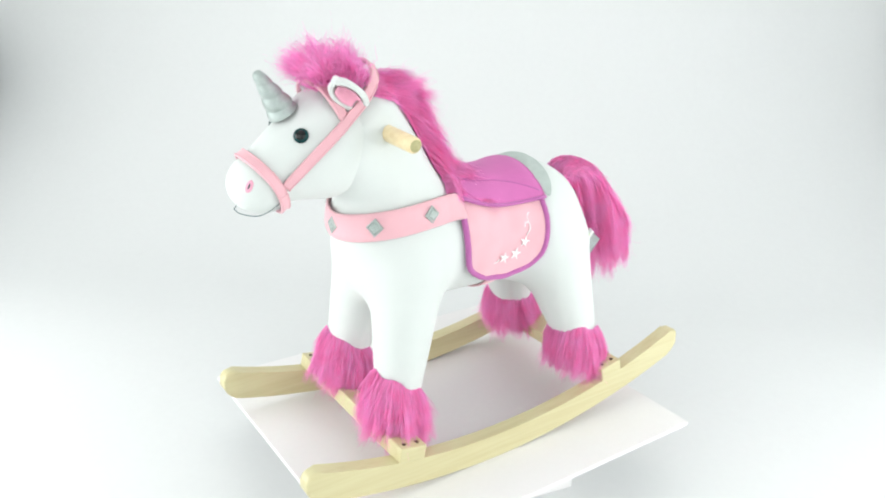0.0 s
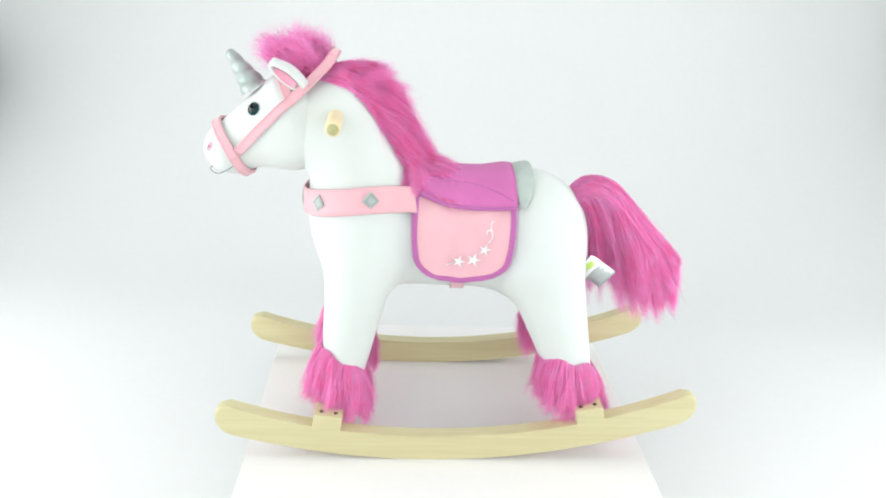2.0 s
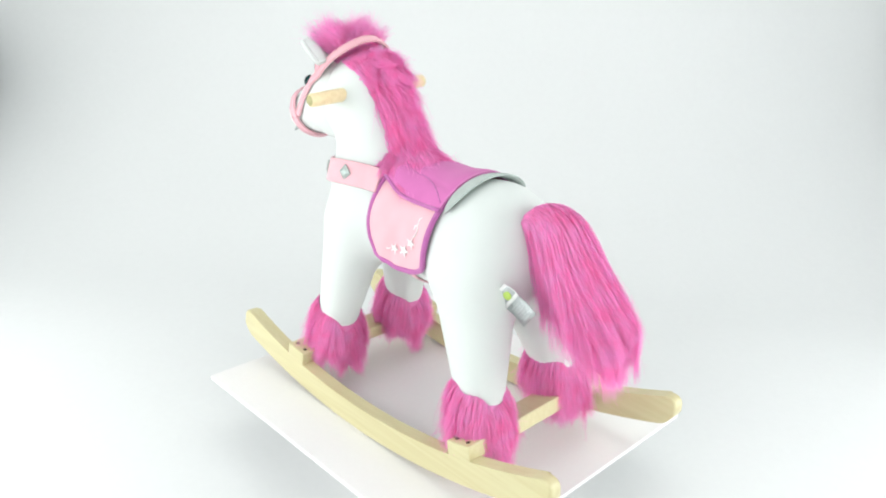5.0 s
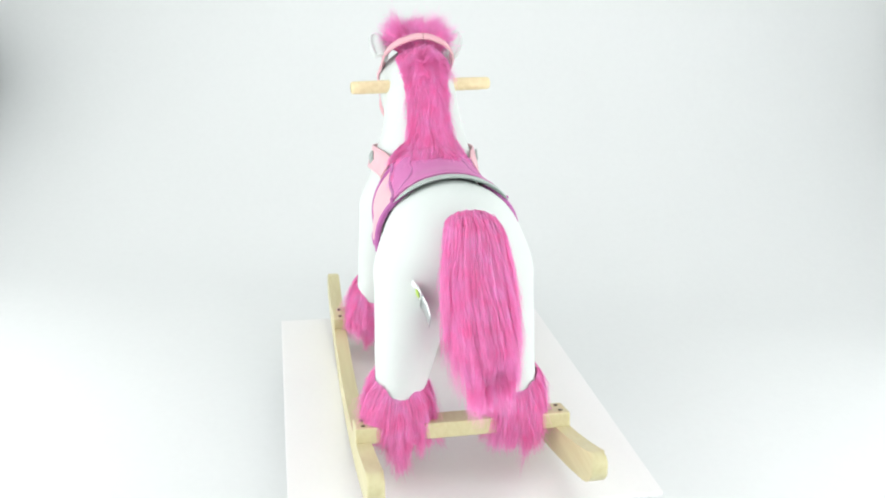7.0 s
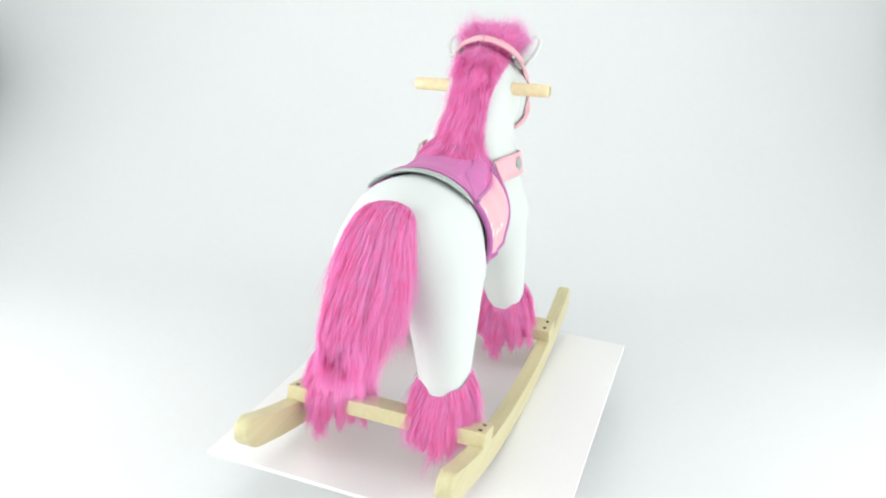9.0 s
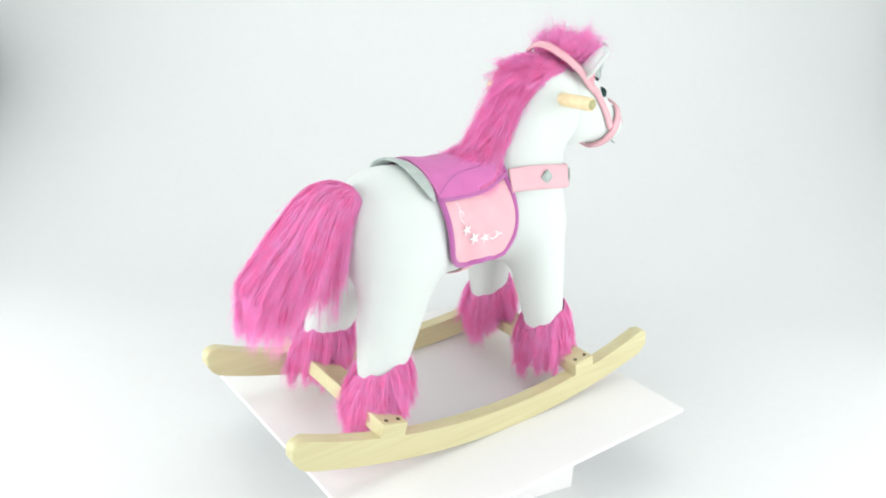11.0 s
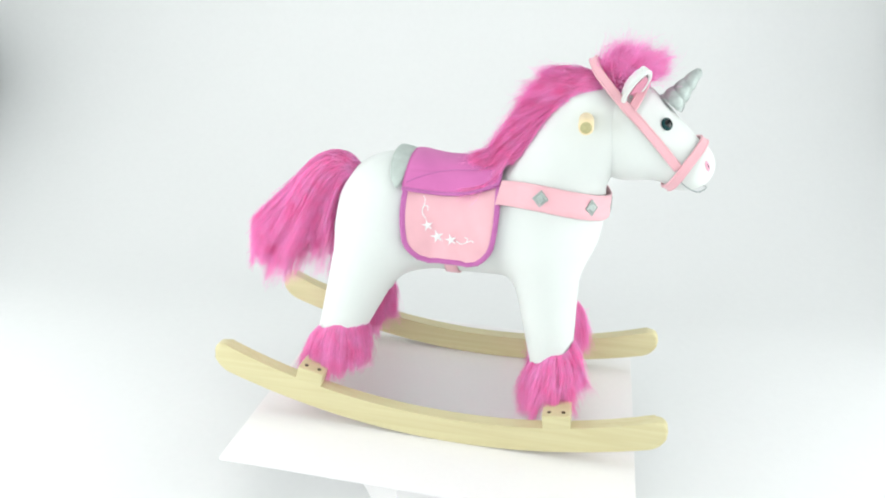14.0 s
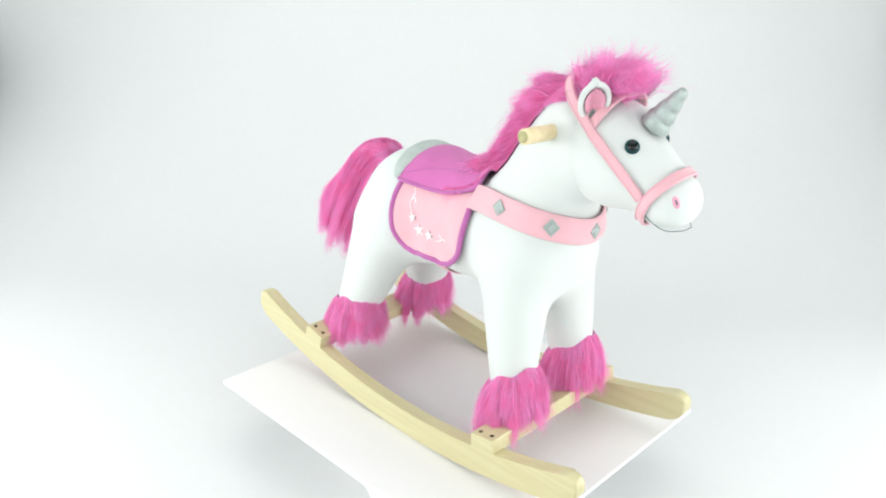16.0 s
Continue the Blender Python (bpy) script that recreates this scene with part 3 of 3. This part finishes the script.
for line in seams:
    part("seam", tube(line, 0.0010, 6), TRIM, pad, "violet sewn seam")
part("cantle", cantle(back_edge), CANTLE, toy, "pale silver fabric saddle roll")
part("piping", tube(front_edge[::2], 0.0024, 8), TRIM, pad, "violet piping")
part("girth", strap([(0.0, -0.080, 0.30), (0.0, -0.060, 0.280), (0.0, -0.03, 0.262), (0.0, 0, 0.256), (0.0, 0.03, 0.262), (0.0, 0.060, 0.280), (0.0, 0.080, 0.30)],
                    body_field, 0.022, off=0.001), VELVET, toy, "rose velour girth strap")

# handle
grip = [(-0.187 - 0.005 * k / 14, -0.121 + 0.242 * k / 14, 0.5125 + 0.0095 * k / 14) for k in range(15)]
ends = [(-0.187, -0.1235, 0.5124), *grip, (-0.192, 0.1235, 0.5221)]
rod = part("handle", tube(ends, [0.0085] + [0.0108] + [0.0112] * 13 + [0.0108] + [0.0085], 20), DOWEL, toy, "turned beech dowel handle")
for a, b in ((ends[0], ends[1]), (ends[-1], ends[-2])):
    a, b = Vector(a), Vector(b)
    way = (a - b).normalized()
    part("end_grain", tube([a - way * 0.001, a + way * 0.0004], 0.0082, 20), END_GRAIN, rod, "olive end grain of the dowel")
for s in (-1, 1):
    part("grommet", tube([(-0.191, s * 0.044, 0.5188 + s * 0.0016), (-0.191, s * 0.0515, 0.5188 + s * 0.0018)], 0.0112, 20), GROMMET, toy, "grey ring where the handle enters")

# rockers and bars
ROCK_Y = (-0.1455, 0.1575)


def rocker(y):
    bm = bmesh.new()
    left_x, right_x = -0.366, 0.374
    cap = [0.026 * (1 - math.cos(a)) for a in np.linspace(0.12, math.pi / 2, 9)]
    xs = [left_x + c for c in cap] + list(np.linspace(left_x + 0.045, right_x - 0.045, 32)) + [right_x - c for c in reversed(cap)]
    lower, upper = [], []
    for x in xs:
        low = 0.459 * (x + 0.040) ** 2
        tall = 0.042 + 0.008 * (abs(x) / 0.36) ** 3
        end = min(x - left_x, right_x - x)
        if end < 0.026:
            f = math.sqrt(max(0.0, 1 - ((0.026 - end) / 0.026) ** 2))
            mid = low + tall / 2
            low, tall = mid - tall / 2 * f, tall * f
        lower.append((x, low))
        upper.append((x, low + tall))
    outline = lower + upper[::-1]
    a = [bm.verts.new((x, y - 0.0115, z)) for x, z in outline]
    b = [bm.verts.new((x, y + 0.0115, z)) for x, z in outline]
    bm.faces.new(a)
    bm.faces.new(b[::-1])
    m = len(outline)
    for k in range(m):
        bm.faces.new((a[k], b[k], b[(k + 1) % m], a[(k + 1) % m]))
    rim = [e for e in bm.edges if abs(e.verts[0].co.y - e.verts[1].co.y) < 1e-6]
    bmesh.ops.bevel(bm, geom=rim, offset=0.0045, segments=3, profile=0.5, affect="EDGES")
    return bm


for y in ROCK_Y:
    ob = part("rocker", rocker(y), WOOD, toy, "curved varnished pine rocker")
    ob.data.set_sharp_from_angle(angle=radians(60))
for x, z, lean in ((-0.197, 0.0650, 8.2), (0.208, 0.0825, -12.8)):
    turn = pose(0, 0, 0, 0, lean, 0)
    mid = (ROCK_Y[0] + ROCK_Y[1]) / 2
    bar = part("crossbar", box(bmesh.new(), (x, mid, z), (0.044, 0.327, 0.024), 0.0025, turn), WOOD, toy, "varnished pine crossbar", smooth=False)
    for y in ROCK_Y:
        for dx in (-0.011, 0.011):
            at = Vector((x, y, z)) + turn.to_3x3() @ Vector((dx, 0, 0.0105))
            top = at + turn.to_3x3() @ Vector((0, 0, 0.0022))
            part("screw", tube([at, top], 0.0033, 10), SCREW, bar, "dark countersunk screw")
    s_x = -0.182 if x < 0 else 0.193
    for s in (-1, 1):
        part("hoof", ball((s_x - 0.004, s * 0.084 + 0.004, z + 0.030), (0.036, 0.034, 0.030)), HOOF, toy, "grey velour hoof")


def cuff(x, y, base, tilt, seed):
    """A skirt of long fur round a leg; tilt lifts its front edge."""
    r = np.random.default_rng(seed)
    n = 9500
    a = r.uniform(0, 2 * math.pi, n)
    ring = r.uniform(0, 1, n) ** 1.3
    back = np.exp(-((np.cos(a) - 1) / 0.12) ** 2)
    up = base - ring * 0.045 + tilt * -np.cos(a) + 0.003 * np.sin(a * 5) - 0.012 * back
    rad = 0.0350 + 0.004 * ring
    roots = np.stack([x + rad * np.cos(a) + (base - up) * (-0.10 if x < 0 else 0.22), y + rad * np.sin(a), up], 1)
    out = np.stack([np.cos(a), np.sin(a), np.full(n, -1.15)], 1) + r.normal(size=(n, 3)) * 0.16
    down = np.stack([np.cos(a) * 0.10 + (-0.05 if x < 0 else 0.08), np.sin(a) * 0.10, np.full(n, -1.0)], 1) + r.normal(size=(n, 3)) * 0.18
    lock = 0.85 + 0.3 * r.uniform(size=40)[(a / (2 * math.pi) * 40).astype(int) % 40]
    long = r.uniform(0.034, 0.096, n) * (1 - 0.22 * ring) * lock
    paths = grow(roots, out, down, long, 8, 1.7, 170, 0.76, 0.0028, seed)
    paths[:, :, 2] = np.maximum(paths[:, :, 2], 0.012)
    return hair_mesh(paths, 0.0013, seed, np.stack([np.cos(a), np.sin(a), np.full(n, 0.35)], 1))


def cuff_core(x, y, base, tilt):
    verts, faces, m = [], [], 24
    for z, r in ((base - 0.008, 0.0340), (base - 0.018, 0.038), (0.115, 0.040), (0.105, 0.040), (0.105, 0.034)):
        for k in range(m):
            a = 2 * math.pi * k / m
            shift = (base - z) * (-0.10 if x < 0 else 0.22)
            verts.append((x + r * math.cos(a) + shift, y + r * math.sin(a), z - tilt * math.cos(a) * min(1, (z - 0.09) / 0.05)))
    for i in range(4):
        for k in range(m):
            j = (k + 1) % m
            faces.append((i * m + k, i * m + j, (i + 1) * m + j, (i + 1) * m + k))
    return mesh_of(verts, faces)


for k, (x, base, tilt) in enumerate(((-0.177, 0.147, 0.018), (0.180, 0.157, 0.010))):
    for s in (-1, 1):
        y = s * (0.078 if x < 0 else 0.089)
        band = part("fur_cuff", cuff_core(x, y, base, tilt), FUR, toy, "pink faux fur cuff round the leg")
        tagged(part("hair", cuff(x, y, base, tilt, 20 + 2 * k + s), FUR, band), kind="stuff")


def tail_line(u):
    """Upper spine of the tail."""
    pts = TAIL
    f = np.clip(u, 0, 1) * (len(pts) - 1)
    i = np.minimum(f.astype(int), len(pts) - 2)
    w = (f - i)[:, None]
    return pts[i] * (1 - w) + pts[i + 1] * w


TAIL = np.array([tuple(p) for p in spline([(0.178, 0.002, 0.385), (0.205, 0.001, 0.402), (0.240, 0, 0.392), (0.278, -0.002, 0.350), (0.324, -0.002, 0.308), (0.356, 0.0, 0.280)], 8)])


def tail_hair():
    """Long strands that run along the spine and then fall away from it."""
    r = np.random.default_rng(41)
    n, k = 23000, 9
    u0 = 0.80 * r.uniform(0, 1, n) ** 1.0
    a = r.uniform(0, 2 * math.pi, n)
    t = np.linspace(0, 1, k)[None, :]
    along = u0[:, None] + r.uniform(0.12, 0.42, n)[:, None] * t
    over = np.maximum(along - 1, 0)
    spine = tail_line(along.ravel()).reshape(n, k, 3) + over[..., None] * np.array([0.03, 0.004, -0.085])
    ahead = (tail_line((along + 0.03).ravel()) - tail_line((along - 0.03).ravel())).reshape(n, k, 3)
    ahead /= np.linalg.norm(ahead, axis=2, keepdims=True) + 1e-9
    side = np.array([0.0, 1.0, 0.0])
    up = np.cross(side[None, None, :], ahead)
    up *= np.sign(up[..., 2:] + 1e-9)
    rad = (0.012 + 0.024 * np.sin(np.pi * np.clip(u0 * 0.8 + 0.15, 0, 1))) * r.uniform(0.5, 1, n)
    rad = rad[:, None] * (1 + 0.55 * t)
    ring = side * (np.cos(a)[:, None] * rad)[..., None] * 1.15 + up * (np.sin(a)[:, None] * rad)[..., None] * 0.60
    drop = (0.076 - 0.040 * np.sin(a)) * r.uniform(0.25, 1.45, n) * (1.38 - 0.68 * np.minimum(along[:, -1], 1))
    paths = spine + ring + np.array([0.10, 0.10, -1.0]) * (drop[:, None] * t ** 1.6)[..., None]
    lead = r.choice(n, 280, replace=False)
    near = ((paths[:, None, 3] - paths[lead][None, :, 3]) ** 2).sum(2).argmin(1)
    paths += (paths[lead][near] - paths) * (0.72 * t ** 1.2)[..., None]
    paths[:, :, 1] *= 1 - 0.40 * np.clip(along - 0.55, 0, 0.6) / 0.6
    stray = np.exp(r.normal(size=(n, 1, 1)) * 0.40)
    paths += (r.normal(size=(n, 1, 3)) * t[..., None] ** 1.5 + 0.4 * r.normal(size=(n, k, 3)) * t[..., None]) * stray * 0.0030
    outward = side * np.cos(a)[:, None] + up[:, 4] * np.sin(a)[:, None] + np.array([0.45, 0, 0.2])
    return hair_mesh(paths, 0.0015, 43, outward)


core = [tuple(p) for p in TAIL[:-10:2]]
tail = part("tail", tube(core, [0.005 + 0.012 * math.sin(math.pi * min(1, 0.10 + 0.90 * k / (len(core) - 1))) for k in range(len(core))], 14), FUR, toy, "long pink faux fur tail")
tagged(part("hair", tail_hair(), FUR, tail), kind="stuff")

MANE = np.array([tuple(p) for p in spline([(-0.196, 0, 0.583), (-0.171, 0, 0.570), (-0.145, 0, 0.540), (-0.119, 0, 0.504), (-0.094, 0, 0.468), (-0.072, 0, 0.440), (-0.045, 0, 0.428)], 8)])


def mane_hair():
    r = np.random.default_rng(51)
    n = 24000
    u = r.uniform(0, 1, n)
    f = u * (len(MANE) - 1)
    i = np.minimum(f.astype(int), len(MANE) - 2)
    w = (f - i)[:, None]
    spine = MANE[i] * (1 - w) + MANE[i + 1] * w
    ahead = MANE[i + 1] - MANE[i]
    ahead /= np.linalg.norm(ahead, axis=1, keepdims=True)
    side = np.tile(np.array([0.0, 1.0, 0.0]), (n, 1))
    out = np.cross(side, ahead)
    out *= np.sign(out[:, :1] + 1e-9)
    v = r.uniform(-1, 1, n)
    half = 0.013 + 0.017 * np.clip(1 - u / 0.25, 0, 1) + 0.020 * u ** 2
    roots = spine + side * (v * half)[:, None] - out * (0.034 * np.abs(v) ** 2)[:, None]
    top = np.clip(1 - u / 0.25, 0, 1)
    start = out * (1.0 - 0.5 * top)[:, None] + side * (v * 0.42)[:, None] + ahead * (0.25 + 0.5 * top)[:, None] + r.normal(size=(n, 3)) * 0.18
    low = np.clip((u - 0.6) / 0.4, 0, 1)
    end = ahead * 1.0 + out * (0.34 - 0.35 * low + 0.36 * np.exp(-((u - 0.20) / 0.17) ** 2))[:, None] + side * (v * (0.12 + 0.8 * low))[:, None] + np.array([0, 0, -0.30]) - np.array([0, 0, 0.6]) * (low * np.abs(v))[:, None] + r.normal(size=(n, 3)) * 0.16
    long = r.uniform(0.040, 0.098, n) * (1.05 - 0.45 * np.clip((u - 0.8) / 0.2, 0, 1) * (1 - np.abs(v)))
    long = long * (1 - 0.25 * top)
    # locks that fall over the front of the saddle and the breast strap
    n = 5000
    ang, x = r.uniform(-0.60, 0.14, n), r.uniform(-0.100, -0.070, n)
    over = np.stack([x, 0.086 * np.sin(ang), 0.336 + 0.094 * np.cos(ang)], 1)
    down = np.stack([np.full(n, 0.25), np.cos(ang) * np.sign(ang), -np.abs(np.sin(ang)) - 0.25], 1) + r.normal(size=(n, 3)) * 0.16
    away = down + np.stack([np.full(n, 0.1), np.sin(ang), np.cos(ang)], 1) * 0.5
    paths = np.concatenate([grow(roots, start, end, long, 8, 1.5, 330, 0.70, 0.0036, 52),
                            grow(over, away, down, r.uniform(0.012, 0.024, n), 8, 1.6, 40, 0.6, 0.003, 54)])
    flat = paths.reshape(-1, 3)
    for _ in range(2):
        gap = np.where(flat[:, 0] < -0.085, 0.003, 0.013)
        deep = body_field(flat) < gap
        p = flat[deep]
        push = np.stack([body_field(p + e) - body_field(p - e) for e in np.eye(3) * 0.002], 1)
        push /= np.linalg.norm(push, axis=1, keepdims=True) + 1e-9
        flat[deep] = p + push * (gap[deep] - body_field(p))[:, None]
    outward = np.concatenate([out + side * (v * 0.9)[:, None], np.stack([np.full(n, 0.2), np.sin(ang), np.cos(ang)], 1)])
    return hair_mesh(flat.reshape(paths.shape), 0.0017, 53, outward)


core = [tuple(p - np.array([0.012, 0, 0.010])) for p in MANE[::3]]
mane = part("mane", tube(core, [0.018] * (len(core) - 2) + [0.014, 0.008], 14), FUR, toy, "long pink faux fur mane")
tagged(part("hair", mane_hair(), FUR, mane), kind="stuff")


def forelock_hair():
    r = np.random.default_rng(61)
    n = 6500
    a, q = r.uniform(0, 2 * math.pi, n), np.sqrt(r.uniform(0, 1, n))
    dx, dy = np.cos(a) * q, np.sin(a) * q
    roots = np.stack([-0.238 + 0.030 * dx, 0.034 * dy, 0.566 + 0.012 * (1 - q * q)], 1)
    start = np.stack([dx * 0.45 - 0.10, dy * 0.70, np.full(n, 1.1)], 1) + r.normal(size=(n, 3)) * 0.25
    end = np.stack([dx * 0.5 - 0.65, dy * 1.0, np.full(n, 0.62)], 1) + r.normal(size=(n, 3)) * 0.55
    long = r.uniform(0.024, 0.078, n)
    outward = np.stack([dx - 0.2, dy, np.full(n, 0.8)], 1)
    return hair_mesh(grow(roots, start, end, long, 7, 1.0, 110, 0.70, 0.0055, 62), 0.0015, 63, outward)


lock = part("forelock", ball((-0.238, 0, 0.560), (0.032, 0.036, 0.020)), FUR, toy, "tousled pink faux fur forelock")
tagged(part("hair", forelock_hair(), FUR, lock), kind="stuff")


# sewn-in labels by the tail
def cloth_label(centre, wide, tall, m, mat):
    verts, faces, rows = [], [], 8
    for k in range(rows + 1):
        u = k / rows
        bow = 0.006 * math.sin(u * 2.4)
        for a, d in ((-1, 0.0), (1, 0.0), (1, 0.0007), (-1, 0.0007)):
            verts.append(m @ Vector((a * wide / 2, bow + d, -u * tall)) + Vector(centre))
    for k in range(rows):
        for a in range(4):
            b = (a + 1) % 4
            faces.append((k * 4 + a, k * 4 + b, (k + 1) * 4 + b, (k + 1) * 4 + a))
    faces += [(3, 2, 1, 0), tuple(rows * 4 + a for a in range(4))]
    return mesh_of(verts, faces)


long_way = Vector((0.79, 0.22, -0.57)).normalized()
wide_way = Vector((0.45, -0.10, 0.89))
wide_way = (wide_way - long_way * wide_way.dot(long_way)).normalized()
turn = Matrix((wide_way, (-long_way).cross(wide_way), -long_way)).transposed()
at = Vector((0.190, -0.074, 0.303))
tag = part("label", cloth_label(at, 0.036, 0.060, turn, LABEL_SILVER), LABEL_SILVER, toy, "silvery satin care label")
for k in range(6):
    u = 0.52 + 0.075 * k
    bow = 0.006 * math.sin(u * 2.4)
    part("print_line", box(bmesh.new(), at + turn @ Vector((0.001 * (k % 3), bow - 0.0004, -u * 0.060)), (0.026 - 0.004 * (k % 2), 0.0006, 0.0013), 0, turn.to_4x4()), LABEL_GREY, tag, "grey print bar", smooth=False)
at = at + turn @ Vector((0.001, -0.0016, 0.001))
tag = part("label", cloth_label(at, 0.037, 0.026, turn, LABEL_WHITE), LABEL_WHITE, toy, "white sewn-in cloth label")
part("print", ball(at + turn @ Vector((0.003, 0.0040, -0.014)), (0.008, 0.0014, 0.007), 12, turn.to_4x4()), LABEL_GREEN, tag, "green printed blot")


def motions():
    """The turntable carries board and toy at an even rate."""
    steps = [k * 0.25 for k in range(65)]
    spin = [(t, pose(0, 0, 0, 0, 0, 36.85 - 16.173 * t)) for t in steps]
    walk(board, spin)
    walk(toy, [(t, m @ pose(0, -0.031, 0)) for t, m in spin])


motions()
